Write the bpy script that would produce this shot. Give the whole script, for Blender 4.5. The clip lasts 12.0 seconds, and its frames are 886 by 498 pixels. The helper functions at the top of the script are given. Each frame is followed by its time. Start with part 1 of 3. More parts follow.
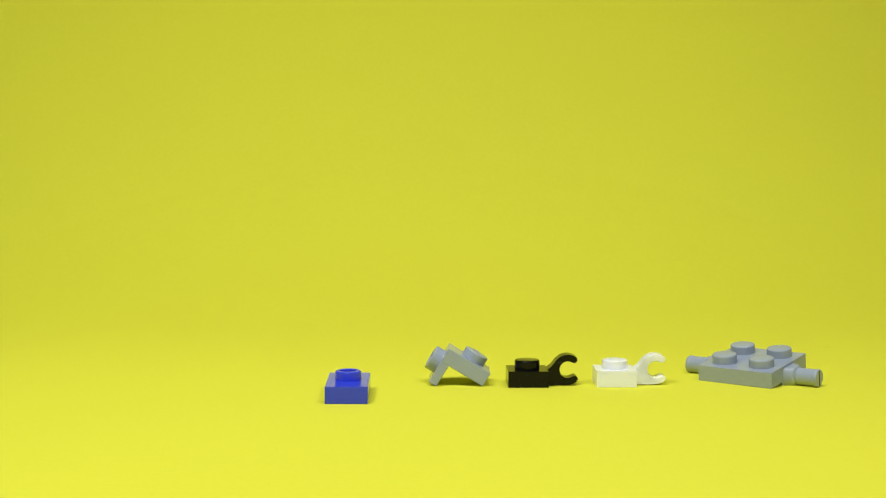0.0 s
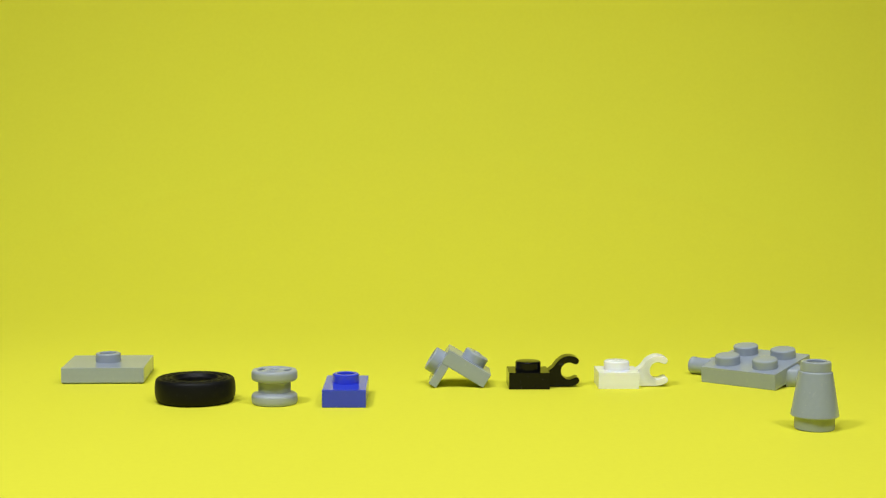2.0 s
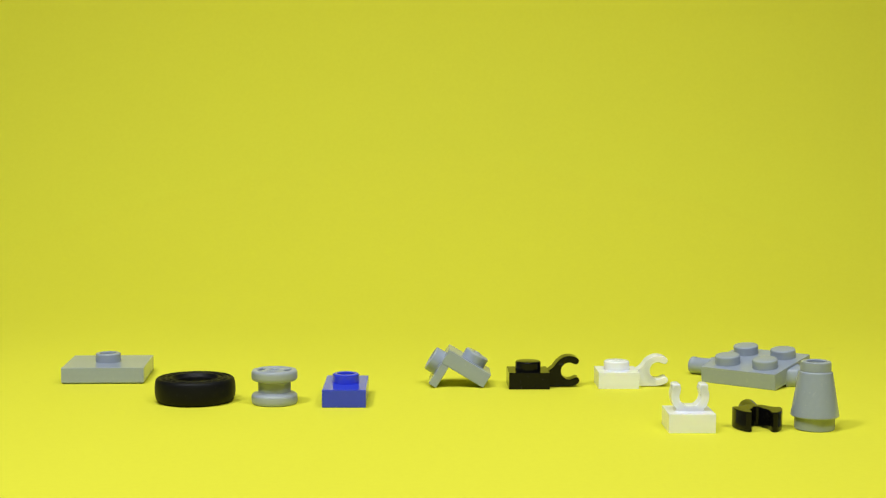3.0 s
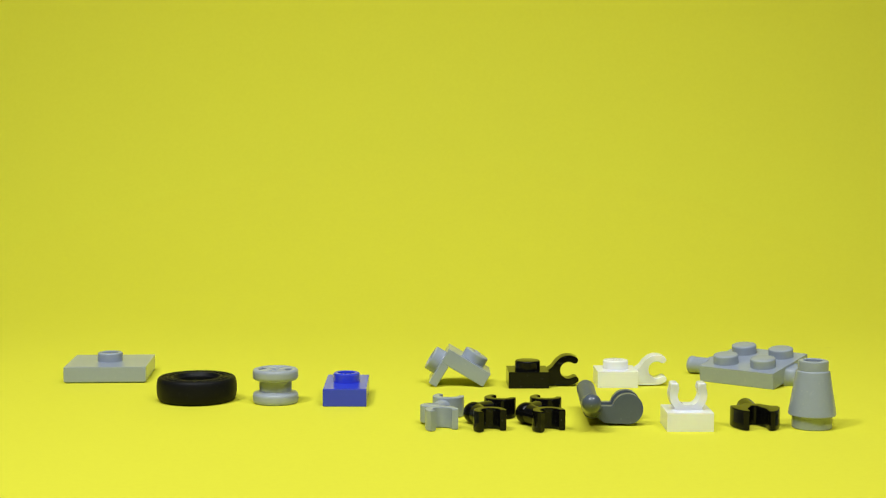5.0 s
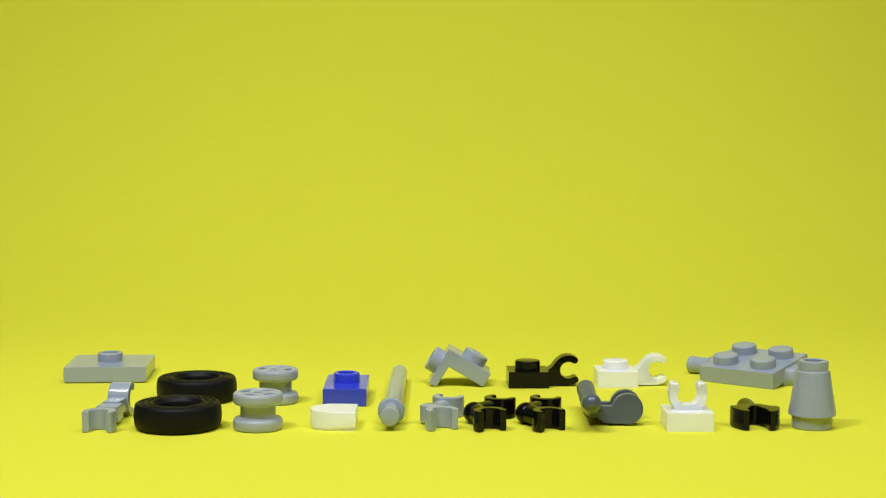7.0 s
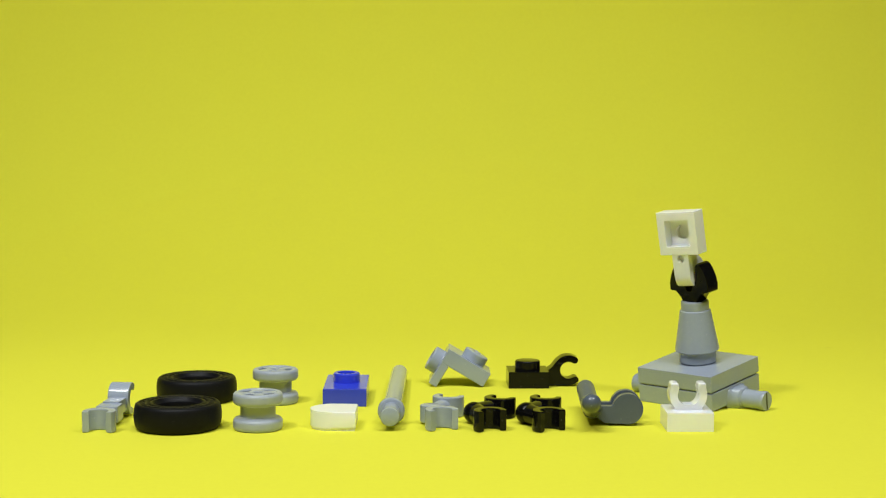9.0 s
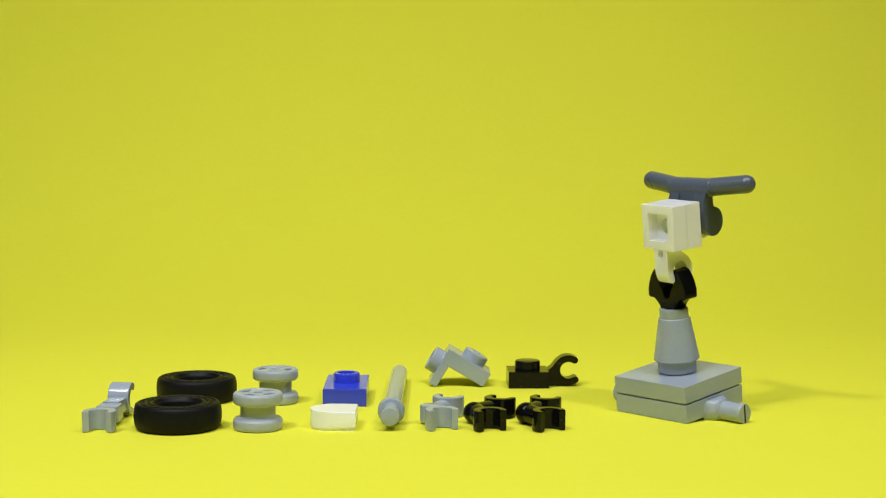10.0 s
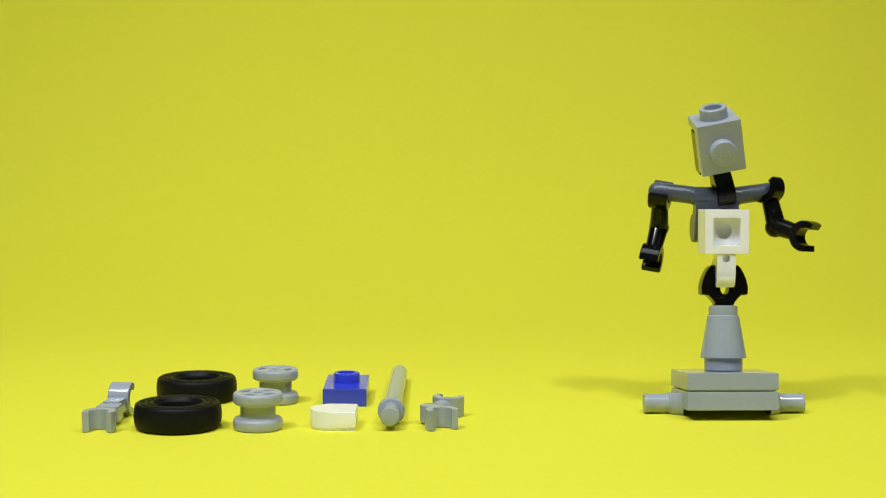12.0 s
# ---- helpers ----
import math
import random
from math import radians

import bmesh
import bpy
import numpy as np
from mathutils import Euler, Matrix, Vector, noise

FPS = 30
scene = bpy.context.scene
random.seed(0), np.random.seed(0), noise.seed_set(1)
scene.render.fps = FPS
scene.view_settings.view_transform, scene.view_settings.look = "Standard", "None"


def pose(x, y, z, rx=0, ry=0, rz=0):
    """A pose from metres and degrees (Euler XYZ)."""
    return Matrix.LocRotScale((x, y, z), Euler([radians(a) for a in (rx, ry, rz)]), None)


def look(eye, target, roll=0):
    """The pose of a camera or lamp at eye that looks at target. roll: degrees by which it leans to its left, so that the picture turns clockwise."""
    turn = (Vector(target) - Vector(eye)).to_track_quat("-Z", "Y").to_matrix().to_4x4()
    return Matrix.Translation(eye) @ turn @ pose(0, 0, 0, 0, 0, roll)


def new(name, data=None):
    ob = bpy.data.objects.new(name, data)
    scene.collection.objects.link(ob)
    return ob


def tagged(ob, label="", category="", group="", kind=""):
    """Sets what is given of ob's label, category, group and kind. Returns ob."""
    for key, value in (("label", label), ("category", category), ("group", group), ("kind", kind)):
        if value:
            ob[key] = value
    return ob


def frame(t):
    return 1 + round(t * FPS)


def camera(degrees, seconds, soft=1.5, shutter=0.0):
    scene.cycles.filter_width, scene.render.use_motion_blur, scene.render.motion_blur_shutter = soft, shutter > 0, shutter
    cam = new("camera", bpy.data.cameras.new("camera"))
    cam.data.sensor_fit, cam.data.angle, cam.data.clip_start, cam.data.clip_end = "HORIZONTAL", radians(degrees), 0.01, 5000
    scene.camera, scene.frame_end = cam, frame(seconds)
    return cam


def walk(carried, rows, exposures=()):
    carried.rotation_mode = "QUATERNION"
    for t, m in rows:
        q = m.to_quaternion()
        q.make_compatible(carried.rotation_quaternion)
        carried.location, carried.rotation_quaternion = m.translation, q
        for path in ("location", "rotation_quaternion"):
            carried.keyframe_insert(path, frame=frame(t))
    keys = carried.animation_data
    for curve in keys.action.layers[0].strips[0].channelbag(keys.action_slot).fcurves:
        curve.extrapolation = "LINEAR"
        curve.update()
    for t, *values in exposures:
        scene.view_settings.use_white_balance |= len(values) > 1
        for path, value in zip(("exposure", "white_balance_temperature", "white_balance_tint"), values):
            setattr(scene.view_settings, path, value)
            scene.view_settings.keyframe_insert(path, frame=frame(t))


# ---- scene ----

# Table-top stop motion: small toy bricks on a sweep of yellow paper. Helper sizes below are in millimetres.
MM = 0.001
cam = camera(31.6, 12.0, 1.2)


def cam_at(dolly):
    """The camera on its tripod, moved forward by dolly millimetres."""
    y = -0.300 + dolly * MM
    z = 0.0530 - dolly * MM * 0.088
    return look((0, y, z), (0, y + 0.3, z - 0.0264), 0.236)


ONE = 1 / 30
walk(cam, [(0, cam_at(-1.5)), (1.77 - ONE, cam_at(-1.5)), (1.77, cam_at(1.9)), (3.17 - ONE, cam_at(1.9)),
           (3.17, cam_at(0)), (12.0, cam_at(0))])

# ---- light: two desk lamps in front, one soft lamp above, the dim room around ----
world = bpy.data.worlds.new("world")
scene.world = world
world.use_nodes = True
world.node_tree.nodes["Background"].inputs[0].default_value = (0.9, 0.95, 1.0, 1)
world.node_tree.nodes["Background"].inputs[1].default_value = 0.05


def area_lamp(name, eye, target, size, watts, colour, spread=180):
    data = bpy.data.lights.new(name, "AREA")
    data.shape, data.size, data.energy, data.color = "DISK", size, watts, colour
    data.spread = radians(spread)
    ob = new(name, data)
    ob.matrix_basis = look(eye, target)
    return ob


area_lamp("lamp_west", (-0.17, -0.20, 0.37), (0, -0.02, 0), 0.036, 0.625, (1, 0.985, 0.95))
area_lamp("lamp_east", (0.17, -0.185, 0.375), (0, -0.02, 0), 0.036, 0.485, (1, 0.985, 0.95))
area_lamp("lamp_above", (-0.045, -0.20, 0.50), (-0.015, 0.0, 0), 0.36, 0.41, (0.91, 0.97, 1.0), 84)
scene.view_settings.exposure = 0.0


# ---- materials ----
def material(name, colour, rough=0.3, vary=0.05, scale=600.0, bump=0.05, coat=0.0, spec=0.5, big=60.0, rvary=0.12):
    m = bpy.data.materials.new(name)
    m.use_nodes = True
    nt = m.node_tree
    b = nt.nodes["Principled BSDF"]
    b.inputs["Roughness"].default_value = rough
    b.inputs["Specular IOR Level"].default_value = spec
    b.inputs["Coat Weight"].default_value = coat
    tc = nt.nodes.new("ShaderNodeTexCoord")
    n1 = nt.nodes.new("ShaderNodeTexNoise")
    n1.inputs["Scale"].default_value = big
    n1.inputs["Detail"].default_value = 4
    n2 = nt.nodes.new("ShaderNodeTexNoise")
    n2.inputs["Scale"].default_value = scale
    n2.inputs["Detail"].default_value = 6
    for n in (n1, n2):
        nt.links.new(tc.outputs["Object"], n.inputs["Vector"])
    mix = nt.nodes.new("ShaderNodeMix")
    mix.data_type = "RGBA"
    lo = [max(0, c * (1 - vary)) for c in colour]
    hi = [min(1, c * (1 + vary)) for c in colour]
    mix.inputs["A"].default_value = (*lo, 1)
    mix.inputs["B"].default_value = (*hi, 1)
    add = nt.nodes.new("ShaderNodeMath")
    add.operation = "ADD"
    nt.links.new(n1.outputs["Fac"], add.inputs[0])
    nt.links.new(n2.outputs["Fac"], add.inputs[1])
    sub = nt.nodes.new("ShaderNodeMath")
    sub.operation = "SUBTRACT"
    sub.use_clamp = True
    sub.inputs[1].default_value = 0.5
    nt.links.new(add.outputs[0], sub.inputs[0])
    nt.links.new(sub.outputs[0], mix.inputs["Factor"])
    nt.links.new(mix.outputs["Result"], b.inputs["Base Color"])
    rr = nt.nodes.new("ShaderNodeMapRange")
    rr.inputs["To Min"].default_value = rough * (1 - rvary)
    rr.inputs["To Max"].default_value = min(1, rough * (1 + rvary))
    nt.links.new(n1.outputs["Fac"], rr.inputs["Value"])
    nt.links.new(rr.outputs[0], b.inputs["Roughness"])
    bp = nt.nodes.new("ShaderNodeBump")
    bp.inputs["Strength"].default_value = bump
    bp.inputs["Distance"].default_value = 0.0001
    nt.links.new(n2.outputs["Fac"], bp.inputs["Height"])
    nt.links.new(bp.outputs[0], b.inputs["Normal"])
    return m


YELLOW = material("yellow_paper", (0.80, 0.782, 0.051), 0.75, 0.022, 900, 0.1, spec=0.2, big=12)


def add_specks(m):
    """Sparse small brownish flecks and a faint mottling in the paper."""
    nt = m.node_tree
    b = nt.nodes["Principled BSDF"]
    old = b.inputs["Base Color"].links[0].from_socket
    tc = nt.nodes.new("ShaderNodeTexCoord")
    vo = nt.nodes.new("ShaderNodeTexVoronoi")
    vo.inputs["Scale"].default_value = 22
    nt.links.new(tc.outputs["Object"], vo.inputs["Vector"])
    ramp = nt.nodes.new("ShaderNodeMapRange")
    ramp.inputs["From Min"].default_value, ramp.inputs["From Max"].default_value = 0.012, 0.03
    ramp.inputs["To Min"].default_value, ramp.inputs["To Max"].default_value = 0.2, 0.0
    nt.links.new(vo.outputs["Distance"], ramp.inputs["Value"])
    mix = nt.nodes.new("ShaderNodeMix")
    mix.data_type = "RGBA"
    nt.links.new(ramp.outputs[0], mix.inputs["Factor"])
    nt.links.new(old, mix.inputs["A"])
    mix.inputs["B"].default_value = (0.55, 0.47, 0.05, 1)
    nt.links.new(mix.outputs["Result"], b.inputs["Base Color"])


add_specks(YELLOW)
GREY = material("light_grey_plastic", (0.348, 0.398, 0.478), 0.15, 0.04, 1500, 0.008, rvary=0.3)
SATIN = material("satin_grey_plastic", (0.375, 0.42, 0.49), 0.30, 0.04, 1500, 0.02, rvary=0.3)
DARK = material("dark_grey_plastic", (0.090, 0.112, 0.150), 0.30, 0.07, 1500, 0.04, rvary=0.3)
BLACK = material("black_plastic", (0.005, 0.005, 0.0055), 0.13, 0.1, 1500, 0.006, spec=0.2, rvary=0.3)
WHITE = material("white_plastic", (0.92, 0.94, 0.975), 0.15, 0.015, 1500, 0.004)
BLUE = material("blue_plastic", (0.042, 0.07, 0.70), 0.14, 0.04, 1500, 0.004, spec=0.38)
RUBBER = material("black_rubber", (0.006, 0.006, 0.0075), 0.5, 0.25, 900, 0.3, spec=0.16, rvary=0.3)


def add_dust(m, colour, amount, scale=700):
    """Sparse specks of dust and a few fine scuffs, as worn toy plastic gathers them."""
    nt = m.node_tree
    b = nt.nodes["Principled BSDF"]
    old = b.inputs["Base Color"].links[0].from_socket
    tc = nt.nodes.new("ShaderNodeTexCoord")
    vo = nt.nodes.new("ShaderNodeTexVoronoi")
    vo.inputs["Scale"].default_value = scale
    nt.links.new(tc.outputs["Object"], vo.inputs["Vector"])
    speck = nt.nodes.new("ShaderNodeMapRange")
    speck.inputs["From Min"].default_value, speck.inputs["From Max"].default_value = 0.06, 0.11
    speck.inputs["To Min"].default_value, speck.inputs["To Max"].default_value = amount, 0.0
    nt.links.new(vo.outputs["Distance"], speck.inputs["Value"])
    squeeze = nt.nodes.new("ShaderNodeMapping")
    squeeze.inputs["Scale"].default_value = (900, 5200, 1500)
    squeeze.inputs["Rotation"].default_value = (0.4, 0.7, 0.5)
    nt.links.new(tc.outputs["Object"], squeeze.inputs["Vector"])
    fine = nt.nodes.new("ShaderNodeTexNoise")
    fine.inputs["Scale"].default_value = 1.0
    nt.links.new(squeeze.outputs[0], fine.inputs["Vector"])
    scuff = nt.nodes.new("ShaderNodeMapRange")
    scuff.inputs["From Min"].default_value, scuff.inputs["From Max"].default_value = 0.66, 0.78
    scuff.inputs["To Min"].default_value, scuff.inputs["To Max"].default_value = 0.0, amount * 0.6
    nt.links.new(fine.outputs["Fac"], scuff.inputs["Value"])
    top = nt.nodes.new("ShaderNodeMath")
    top.operation = "MAXIMUM"
    nt.links.new(speck.outputs[0], top.inputs[0])
    nt.links.new(scuff.outputs[0], top.inputs[1])
    mix = nt.nodes.new("ShaderNodeMix")
    mix.data_type = "RGBA"
    nt.links.new(top.outputs[0], mix.inputs["Factor"])
    nt.links.new(old, mix.inputs["A"])
    mix.inputs["B"].default_value = (*colour, 1)
    nt.links.new(mix.outputs["Result"], b.inputs["Base Color"])


add_dust(BLACK, (0.25, 0.25, 0.24), 0.15)
add_dust(RUBBER, (0.22, 0.22, 0.22), 0.07, 900)
add_dust(DARK, (0.40, 0.42, 0.42), 0.30)
add_dust(GREY, (0.60, 0.62, 0.60), 0.22)
white_bsdf = WHITE.node_tree.nodes["Principled BSDF"]
white_bsdf.inputs["Subsurface Weight"].default_value = 0.25
white_bsdf.inputs["Subsurface Radius"].default_value = (1.0, 0.85, 0.6)
white_bsdf.inputs["Subsurface Scale"].default_value = 0.0012
WALLPAINT = material("wall_paint", (0.62, 0.62, 0.60), 0.8, 0.04, 80, 0.1, big=3)
WOOD = material("table_wood", (0.30, 0.20, 0.12), 0.5, 0.2, 60, 0.1, big=8)


# ---- mesh helpers ----
def box(bm, x0, x1, y0, y1, z0, z1, bevel=0.16, seg=2):
    made = bmesh.ops.create_cube(bm, size=1)
    for v in made["verts"]:
        v.co = Vector(((x0 + x1) / 2 + v.co.x * (x1 - x0), (y0 + y1) / 2 + v.co.y * (y1 - y0), (z0 + z1) / 2 + v.co.z * (z1 - z0)))
    if bevel:
        edges = list({e for v in made["verts"] for e in v.link_edges})
        bmesh.ops.bevel(bm, geom=edges, offset=bevel, segments=seg, affect="EDGES", profile=0.5)
    return bm


def lathe(bm, profile, seg=40, m=None, closed=False):
    """Turns a profile of (radius, height) about z."""
    rings = []
    for r, z in profile:
        if r <= 1e-6:
            rings.append([bm.verts.new((0, 0, z))])
        else:
            rings.append([bm.verts.new((r * math.cos(a), r * math.sin(a), z)) for a in (2 * math.pi * i / seg for i in range(seg))])
    pairs = list(zip(rings, rings[1:]))
    if closed:
        pairs.append((rings[-1], rings[0]))
    for a, b in pairs:
        for i in range(seg):
            j = (i + 1) % seg
            if len(a) == 1 and len(b) == 1:
                continue
            if len(a) == 1:
                bm.faces.new((a[0], b[j], b[i]))
            elif len(b) == 1:
                bm.faces.new((a[i], a[j], b[0]))
            else:
                bm.faces.new((a[i], a[j], b[j], b[i]))
    if m is not None:
        bmesh.ops.transform(bm, matrix=m, verts=[v for ring in rings for v in ring])
    return bm


def rod(bm, a, b, r0, r1=None, seg=24, soft=0.25):
    """A round rod from a to b with softened ends."""
    r1 = r0 if r1 is None else r1
    a, b = Vector(a), Vector(b)
    d = b - a
    n = d.length
    m = Matrix.Translation(a) @ d.to_track_quat("Z", "Y").to_matrix().to_4x4()
    return lathe(bm, [(0, 0), (r0 - soft, 0), (r0 - soft * 0.3, soft * 0.3), (r0, soft), (r1, n - soft), (r1 - soft * 0.3, n - soft * 0.3), (r1 - soft, n), (0, n)], seg, m)


def ball(bm, p, r, seg=24):
    prof = [(r * math.sin(math.pi * i / 12) if 0 < i < 12 else 0, -r * math.cos(math.pi * i / 12)) for i in range(13)]
    return lathe(bm, prof, seg, Matrix.Translation(p))


def slab(bm, pts, h0, h1, m=None, bevel=0.14):
    """Extrudes an outline of (x, y) from height h0 to h1."""
    lo = [bm.verts.new((x, y, h0)) for x, y in pts]
    hi = [bm.verts.new((x, y, h1)) for x, y in pts]
    n = len(pts)
    f0 = bm.faces.new(lo[::-1])
    f1 = bm.faces.new(hi)
    for i in range(n):
        bm.faces.new((lo[i], lo[(i + 1) % n], hi[(i + 1) % n], hi[i]))
    verts = lo + hi
    if m is not None:
        bmesh.ops.transform(bm, matrix=m, verts=verts)
    if bevel:
        bmesh.ops.bevel(bm, geom=list(set(f0.edges) | set(f1.edges)), offset=bevel, segments=2, affect="EDGES", profile=0.5)
    return bm


def ring_outline(ro, ri, gap, steps=22):
    """An open ring, open towards +x over an angle of gap degrees, with rounded ends."""
    g = radians(gap / 2)
    outer = [(ro * math.cos(a), ro * math.sin(a)) for a in np.linspace(g, 2 * math.pi - g, steps)]
    inner = [(ri * math.cos(a), ri * math.sin(a)) for a in np.linspace(2 * math.pi - g, g, steps)]
    rm, t = (ro + ri) / 2, (ro - ri) / 2

    def cap(ang, sign):
        c = Vector((rm * math.cos(ang), rm * math.sin(ang)))
        u = Vector((math.cos(ang), math.sin(ang)))
        w = Vector((-math.sin(ang), math.cos(ang))) * sign
        return [tuple(c + u * t * math.cos(q) + w * t * math.sin(q)) for q in (0.6, 1.2, 1.9, 2.5)]

    return outer + cap(2 * math.pi - g, 1) + inner + cap(g, -1)[::-1]


def part(name, bm, mat, parent, label="", smooth=True, at=None, rounded=False):
    bmesh.ops.recalc_face_normals(bm, faces=bm.faces)
    bmesh.ops.scale(bm, vec=(MM, MM, MM), verts=bm.verts)
    me = bpy.data.meshes.new(name)
    bm.to_mesh(me)
    bm.free()
    me.materials.append(mat)
    if smooth:
        for f in me.polygons:
            f.use_smooth = True
        me.set_sharp_from_angle(angle=radians(38))
    ob = new(name, me)
    if smooth and not rounded:
        even = ob.modifiers.new("flat_faces_stay_flat", "WEIGHTED_NORMAL")
        even.keep_sharp = True
    ob.parent = parent
    if at is not None:
        ob.matrix_basis = mm_pose(at)
    if label:
        tagged(ob, label)
    return ob


def mm_pose(m):
    m = m.copy()
    m.translation = m.translation * MM
    return m


def thing(name, label, category, group=""):
    ob = new(name)
    ob.empty_display_size = 0.004
    return tagged(ob, label, category, group)


def axes(x, y, z, o):
    """A pose (millimetres) from three axis directions and an origin."""
    m = Matrix(((x[0], y[0], z[0], o[0]), (x[1], y[1], z[1], o[1]), (x[2], y[2], z[2], o[2]), (0, 0, 0, 1)))
    return m


def stud_mesh(hollow=False, plain=False, r=2.45, h=1.75):
    """A stud with a softly rounded rim; the solid one carries a raised maker's mark as plain strokes and a ring."""
    bm = bmesh.new()
    k = 0.34
    rim = [(r - k + k * math.cos(a), h - k + k * math.sin(a)) for a in np.linspace(0, math.pi / 2, 6)]
    if hollow:
        lathe(bm, [(r, -0.05)] + rim + [(1.78, h), (1.62, h - 0.08), (1.55, h - 0.25), (1.55, -0.4), (0, -0.4)], 40)
    else:
        lathe(bm, [(r, -0.05)] + rim + [(0, h)], 40)
        if not plain:
            for x, tall in ((-1.45, 0.5), (-0.78, 0.72), (0.78, 0.72), (1.45, 0.5)):
                box(bm, x - 0.13, x + 0.13, -tall, tall, h - 0.05, h + 0.1, 0.06, 1)
            for x in (-1.2, 1.2):
                box(bm, x - 0.3, x + 0.3, -0.62, -0.4, h - 0.05, h + 0.06, 0.05, 1)
            lathe(bm, [(0.3, h - 0.05), (0.3, h + 0.05), (0.36, h + 0.07), (0.46, h + 0.07), (0.52, h + 0.05), (0.52, h - 0.05)], 20)
    return bm


def holed(bm, corners, r, up, depth, seg=32):
    """Fills a square with a face that has a round blind hole in its middle, sunk along up."""
    c = sum((v.co for v in corners), Vector()) / 4
    u = ((corners[1].co + corners[2].co) / 2 - c).normalized()
    w = ((corners[2].co + corners[3].co) / 2 - c).normalized()

    def circle(h):
        return [bm.verts.new(c + u * r * math.cos(a) + w * r * math.sin(a) + up * h) for a in (2 * math.pi * i / seg for i in range(seg))]

    rim, low = circle(0), circle(depth)
    bm.faces.new(low)
    near = lambda a: 2 if a < 0.25 else 3 if a < 0.5 else 0 if a < 0.75 else 1
    for i in range(seg):
        j = (i + 1) % seg
        bm.faces.new((rim[i], rim[j], low[j], low[i]))
        k, k2 = near((i + 0.01) / seg), near(((j + 0.01) / seg) % 1)
        bm.faces.new((rim[i], rim[j], corners[k]))
        if k2 != k:
            bm.faces.new((rim[j], corners[k], corners[k2]))


def plate_mesh(w, d, h=3.2, wall=1.5, roof=1.15, edge=0.14):
    """A brick plate, hollow from below, origin at the middle of its underside."""
    bm = bmesh.new()
    x, y = w / 2, d / 2

    def ring(a, b, z):
        return [bm.verts.new(p) for p in ((-a, -b, z), (a, -b, z), (a, b, z), (-a, b, z))]

    o0, o1 = ring(x, y, 0), ring(x, y, h)
    i0, i1 = ring(x - wall, y - wall, 0), ring(x - wall, y - wall, h - roof)
    bm.faces.new(o1)
    holed(bm, i1, 1.3, Vector((0, 0, 1)), 1.0)
    for k in range(4):
        j = (k + 1) % 4
        bm.faces.new((o0[k], o0[j], o1[j], o1[k]))
        bm.faces.new((i0[j], i0[k], i1[k], i1[j]))
        bm.faces.new((o0[j], o0[k], i0[k], i0[j]))
    outer = [e for e in bm.edges if all(v in o0 or v in o1 for v in e.verts)]
    bmesh.ops.bevel(bm, geom=outer, offset=edge, segments=2, affect="EDGES", profile=0.5)
    return bm


# ---- structure ----
def sweep_paper():
    """Flat on the table, then bending up ever more steeply before it leans against the wall behind."""
    prof = [(y, 0) for y in (-105, -80, -55, -30, -5, 20, 38)]
    y, z = 58.0, 0.0
    steps, length, steep = 48, 240.0, radians(86)
    for k in range(steps + 1):
        prof.append((y, z))
        f = (k + 0.5) / steps
        a = steep * f * f * (3 - 2 * f)
        y, z = y + length / steps * math.cos(a), z + length / steps * math.sin(a)
    ye, ze = prof[-1]
    prof += [(ye + k * 0.07 * 30, ze + k * 30) for k in range(1, 6)]
    bm = bmesh.new()
    xs = np.linspace(-215, 215, 30)
    top = [[bm.verts.new((x, y, z)) for x in xs] for y, z in prof]
    low = [[bm.verts.new((x, y + (0.3 if z > 5 else 0), z - 0.3)) for x in xs] for y, z in prof]
    for g, flip in ((top, False), (low, True)):
        for a, b in zip(g, g[1:]):
            for i in range(len(xs) - 1):
                q = (a[i], a[i + 1], b[i + 1], b[i])
                bm.faces.new(q[::-1] if flip else q)
    ob = part("backdrop", bm, YELLOW, None)
    return tagged(ob, "smooth yellow paper sweep curving up behind the bricks", "paper", kind="structure")


def room():
    def wall(name, x0, x1, y0, y1, z0, z1, mat, label):
        bm = bmesh.new()
        box(bm, x0, x1, y0, y1, z0, z1, 0)
        tagged(part(name, bm, mat, None, smooth=False), label, name.split("_")[0], kind="structure")
    w = 1500
    wall("floor", -w, w, -w, w, -800, -750, WOOD, "brown wooden room floor")
    wall("ceiling", -w, w, -w, w, 1650, 1700, WALLPAINT, "plain pale painted ceiling")
    wall("wall_north", -w, w, w, w + 50, -750, 1650, WALLPAINT, "plain pale painted wall")
    wall("wall_south", -w, w, -w - 50, -w, -750, 1650, WALLPAINT, "plain pale painted wall")
    wall("wall_east", w, w + 50, -w, w, -750, 1650, WALLPAINT, "plain pale painted wall")
    wall("wall_west", -w - 50, -w, -w, w, -750, 1650, WALLPAINT, "plain pale painted wall")


def table():
    t = thing("table", "brown wooden table under the yellow paper", "table")
    for k in range(6):
        bm = bmesh.new()
        box(bm, -450, 450, -390 + 130.5 * k, -260 + 130.5 * k, -22.4, -0.4, 1.2)
        part("board", bm, WOOD, t)
    for x in (-410, 410):
        for y in (-350, 350):
            bm = bmesh.new()
            box(bm, x - 25, x + 25, y - 25, y + 25, -750, -22.4, 3)
            part("leg", bm, WOOD, t)


sweep_paper()
room()
table()


# ---- bricks ----
def solid_stud(parent, mat, x=0, y=0, z=3.2, hollow=False, at=None, plain=False):
    return part("stud", stud_mesh(hollow, plain or mat is BLACK), mat, parent, at=at if at is not None else Matrix.Translation((x, y, z)))


